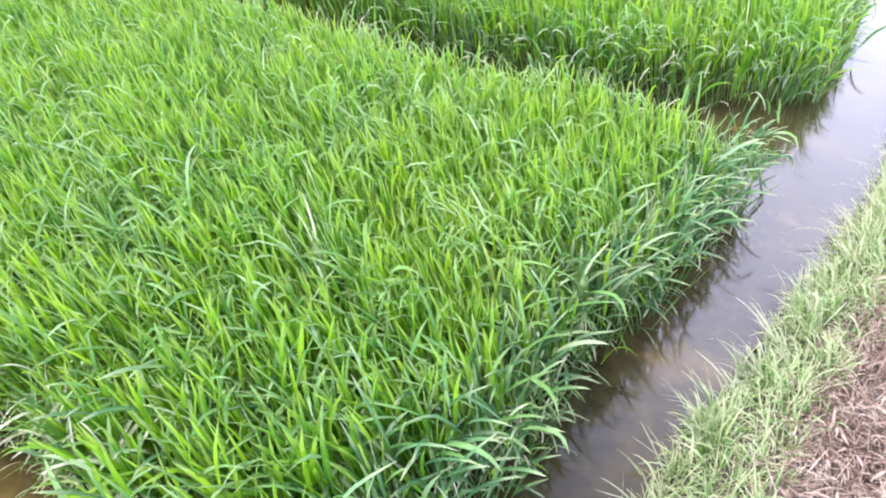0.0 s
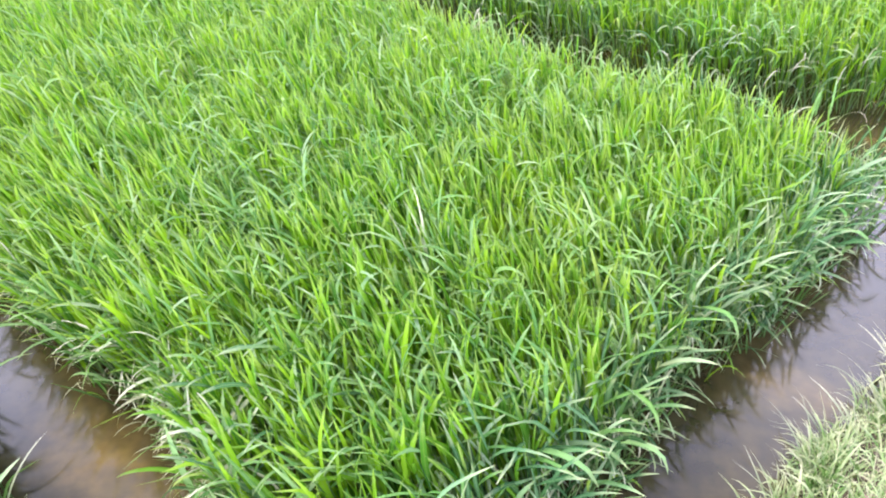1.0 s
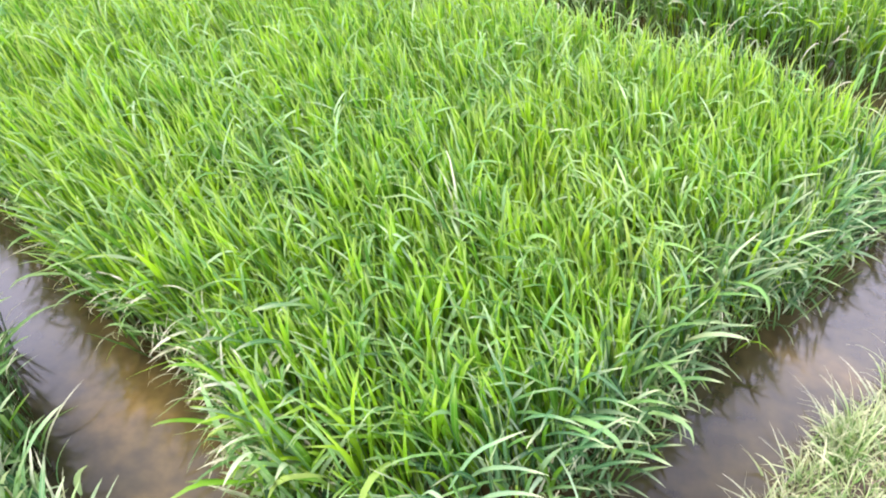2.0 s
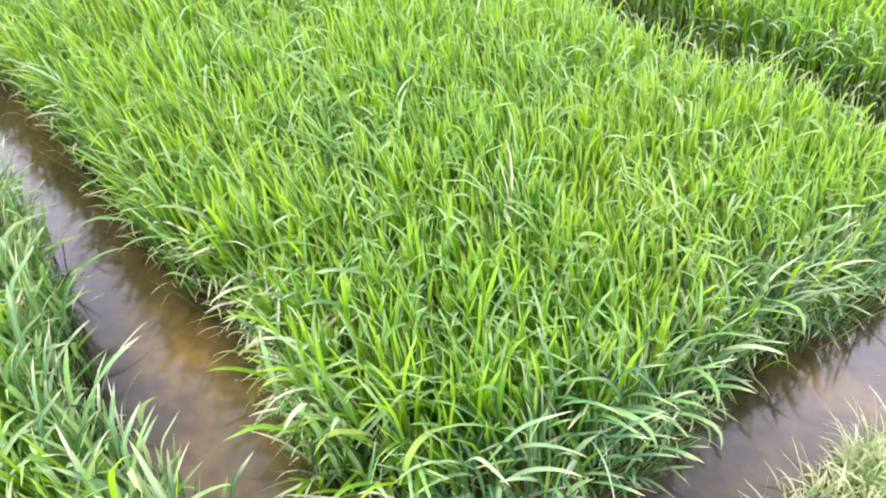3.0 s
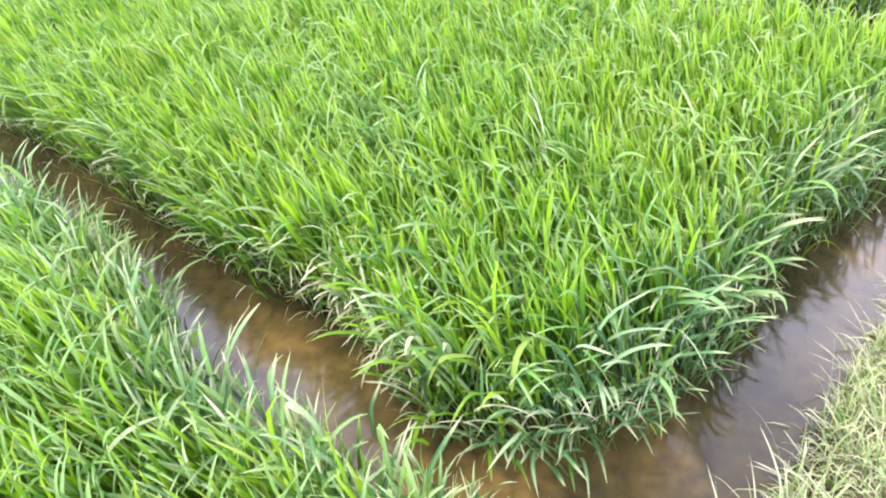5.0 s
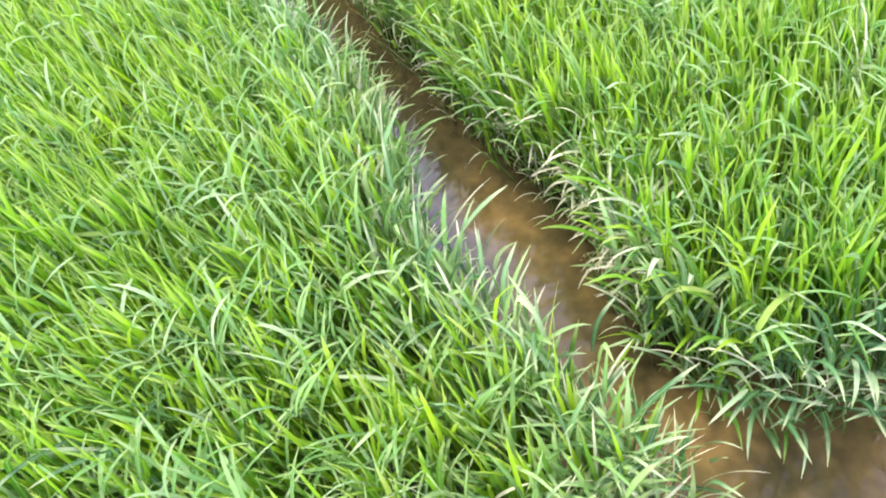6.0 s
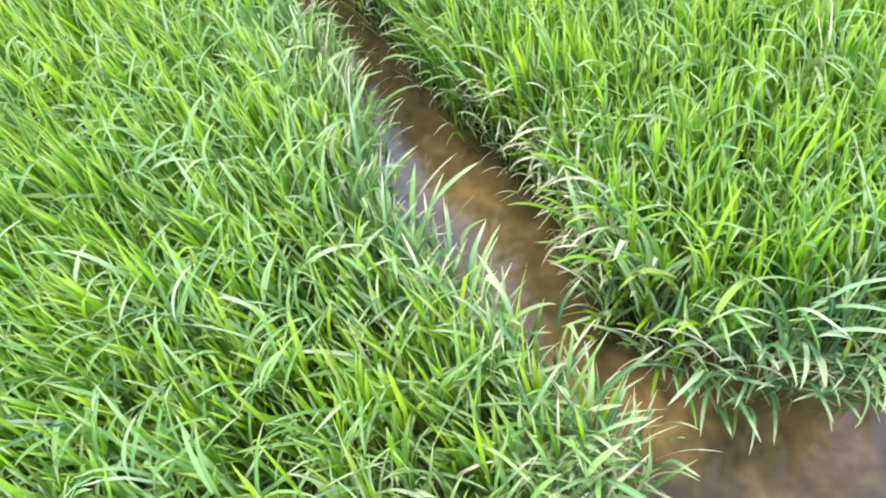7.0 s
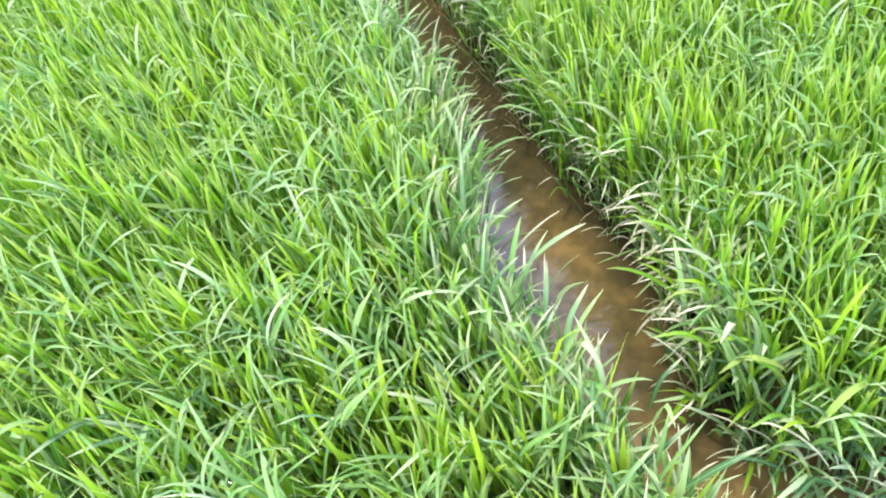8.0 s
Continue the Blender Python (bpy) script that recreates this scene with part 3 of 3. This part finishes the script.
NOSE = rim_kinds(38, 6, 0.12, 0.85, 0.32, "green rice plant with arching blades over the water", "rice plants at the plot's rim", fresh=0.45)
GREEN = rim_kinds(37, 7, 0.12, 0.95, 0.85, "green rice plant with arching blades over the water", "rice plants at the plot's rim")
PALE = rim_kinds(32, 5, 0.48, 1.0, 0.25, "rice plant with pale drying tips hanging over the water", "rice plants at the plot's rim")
DRY = rim_kinds(34, 4, 0.8, 1.0, 0.2, "withered pale rice plant hanging over the muddy water", "rice plants at the plot's rim")
TALL = rim_kinds(33, 7, 0.13, 0.14, 0.5, "upright grey-green rice plant with pale tips beside the channel", "rice plants beside the channel", tall=0.045,
                 fresh=0.08)
plant_rim(FRESH + PALE[:1], A_LEFT, 0.055, 0.055, 41)
plant_rim(FRESH, A_LEFT[3:], 0.07, 0.10, 50)
plant_rim(NOSE, A_NOSE[:4], 0.055, 0.02, 42, rows=2)
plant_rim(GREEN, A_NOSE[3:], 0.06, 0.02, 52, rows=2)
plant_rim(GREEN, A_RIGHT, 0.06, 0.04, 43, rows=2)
plant_rim(TALL, B_RIM, 0.07, 0.03, 44, rows=3)
plant_rim(NOSE + FAR, PLOT_C[-2:] + PLOT_C[0:8], 0.10, 0.02, 47, rows=2)
plant_rim(FAR, A_FAR, 0.08, 0.04, 49)
plant_rim(DRY, [(-0.84, 0.885), (-0.68, 0.785), (-0.54, 0.645)], 0.026, 0.045, 48)
discard(FAR + FRESH + NOSE + GREEN + PALE + TALL + DRY)
plant_tufts(PLOT_A, 0.10, 45, 0.2)
plant_tufts(PLOT_B, 0.07, 46, 0.45)


# ---- grass stalks that lean out over the water from the bund ----
def grass_stalk(rng):
    ob = new("grass_stalk")
    one = np.ones(1)
    culm = blades(rng, np.zeros((1, 3)), 0 * one, rng.uniform(0.09, 0.20) * one, 0.0045 * one, rng.uniform(0.4, 1.0) * one,
                  rng.uniform(0.2, 1.3) * one, seg=8, blunt=3)
    part("culm", mesh_from("culm", *culm, MAT_PALE), ob)
    for k in range(rng.integers(4, 7)):
        lf = blades(rng, np.array([[0.0, 0, 0.0]]), rng.normal(0, 0.9) * one, rng.uniform(0.06, 0.12) * one, 0.005 * one,
                    rng.uniform(0.3, 1.0) * one, rng.uniform(0.2, 1.3) * one, seg=6)
        part("leaf", mesh_from("leaf", *lf, MAT_PALE), ob)
    return ob


def build_stalks():
    rng = np.random.default_rng(51)
    kinds = [tagged(grass_stalk(rng), "pale grass stalk leaning from the bund over the water", "grass", "grass stalks on the bund")
             for _ in range(5)]
    pts, out = along(BUND_EDGE[2:13], 0.046, rng)
    for p, o in zip(pts, -out):
        q = p + o * rng.uniform(-0.08, 0.01)
        z = float(ground_height(np.array([q[0]]), np.array([q[1]]))[0])
        turn = math.degrees(math.atan2(o[1], o[0])) + rng.normal(0, 25)
        copy_thing(kinds[rng.integers(5)], pose(q[0], q[1], max(z, 0) - 0.004, 0, 0, turn) @ Matrix.Scale(rng.uniform(0.7, 1.2), 4))
    discard(kinds)


build_stalks()


# ---- single blades that stand out ----
def lone_blade(name, label, place, long, width, tilt, bend, turn, mat, power=1.5):
    rng = np.random.default_rng(71)
    one = np.ones(1)
    ob = new(name)
    part("blade", mesh_from("blade", *blades(rng, np.zeros((1, 3)), 0 * one, long * one, width * one, tilt * one, bend * one, seg=14,
                                             power=power), mat), ob)
    tagged(ob, label, "rice plant")
    ob.matrix_world = pose(*place, 0, 0, turn)


lone_blade("dry_stalk", "single pale dry stalk curving over the channel", (-1.0, 0.52, -0.01), 0.36, 0.006, 0.05, 1.1, 60, MAT_PALE)
lone_blade("arching_blade", "long arching grey-green rice blade over the channel", (-1.27, 0.64, -0.01), 0.42, 0.011, 0.1, 2.2, 75, MAT_OLD_SHEEN)


def flattened_clump():
    """Silvery blades pressed flat over the standing crop; caught light is in their colour."""
    rng = np.random.default_rng(72)
    ob = new("flattened_plant")
    one = np.ones(1)
    for k in range(9):
        b = np.array([[rng.normal(0, 0.03), rng.normal(0, 0.02), rng.uniform(-0.40, -0.36)]])
        lf = blades(rng, b, rng.normal(2.7, 0.5) * one, rng.uniform(0.52, 0.60) * one, rng.uniform(0.009, 0.014) * one, 0.05 * one,
                    rng.uniform(1.3, 1.9) * one, seg=10, power=4.0)
        part("leaf", mesh_from("leaf", *lf, MAT_OLD_SHEEN if k % 3 else MAT_PALE), ob)
    tagged(ob, "silvery flattened rice plant lying over its neighbours", "rice plant")
    ob.matrix_world = pose(-0.27, 1.28, 0.37)


flattened_clump()
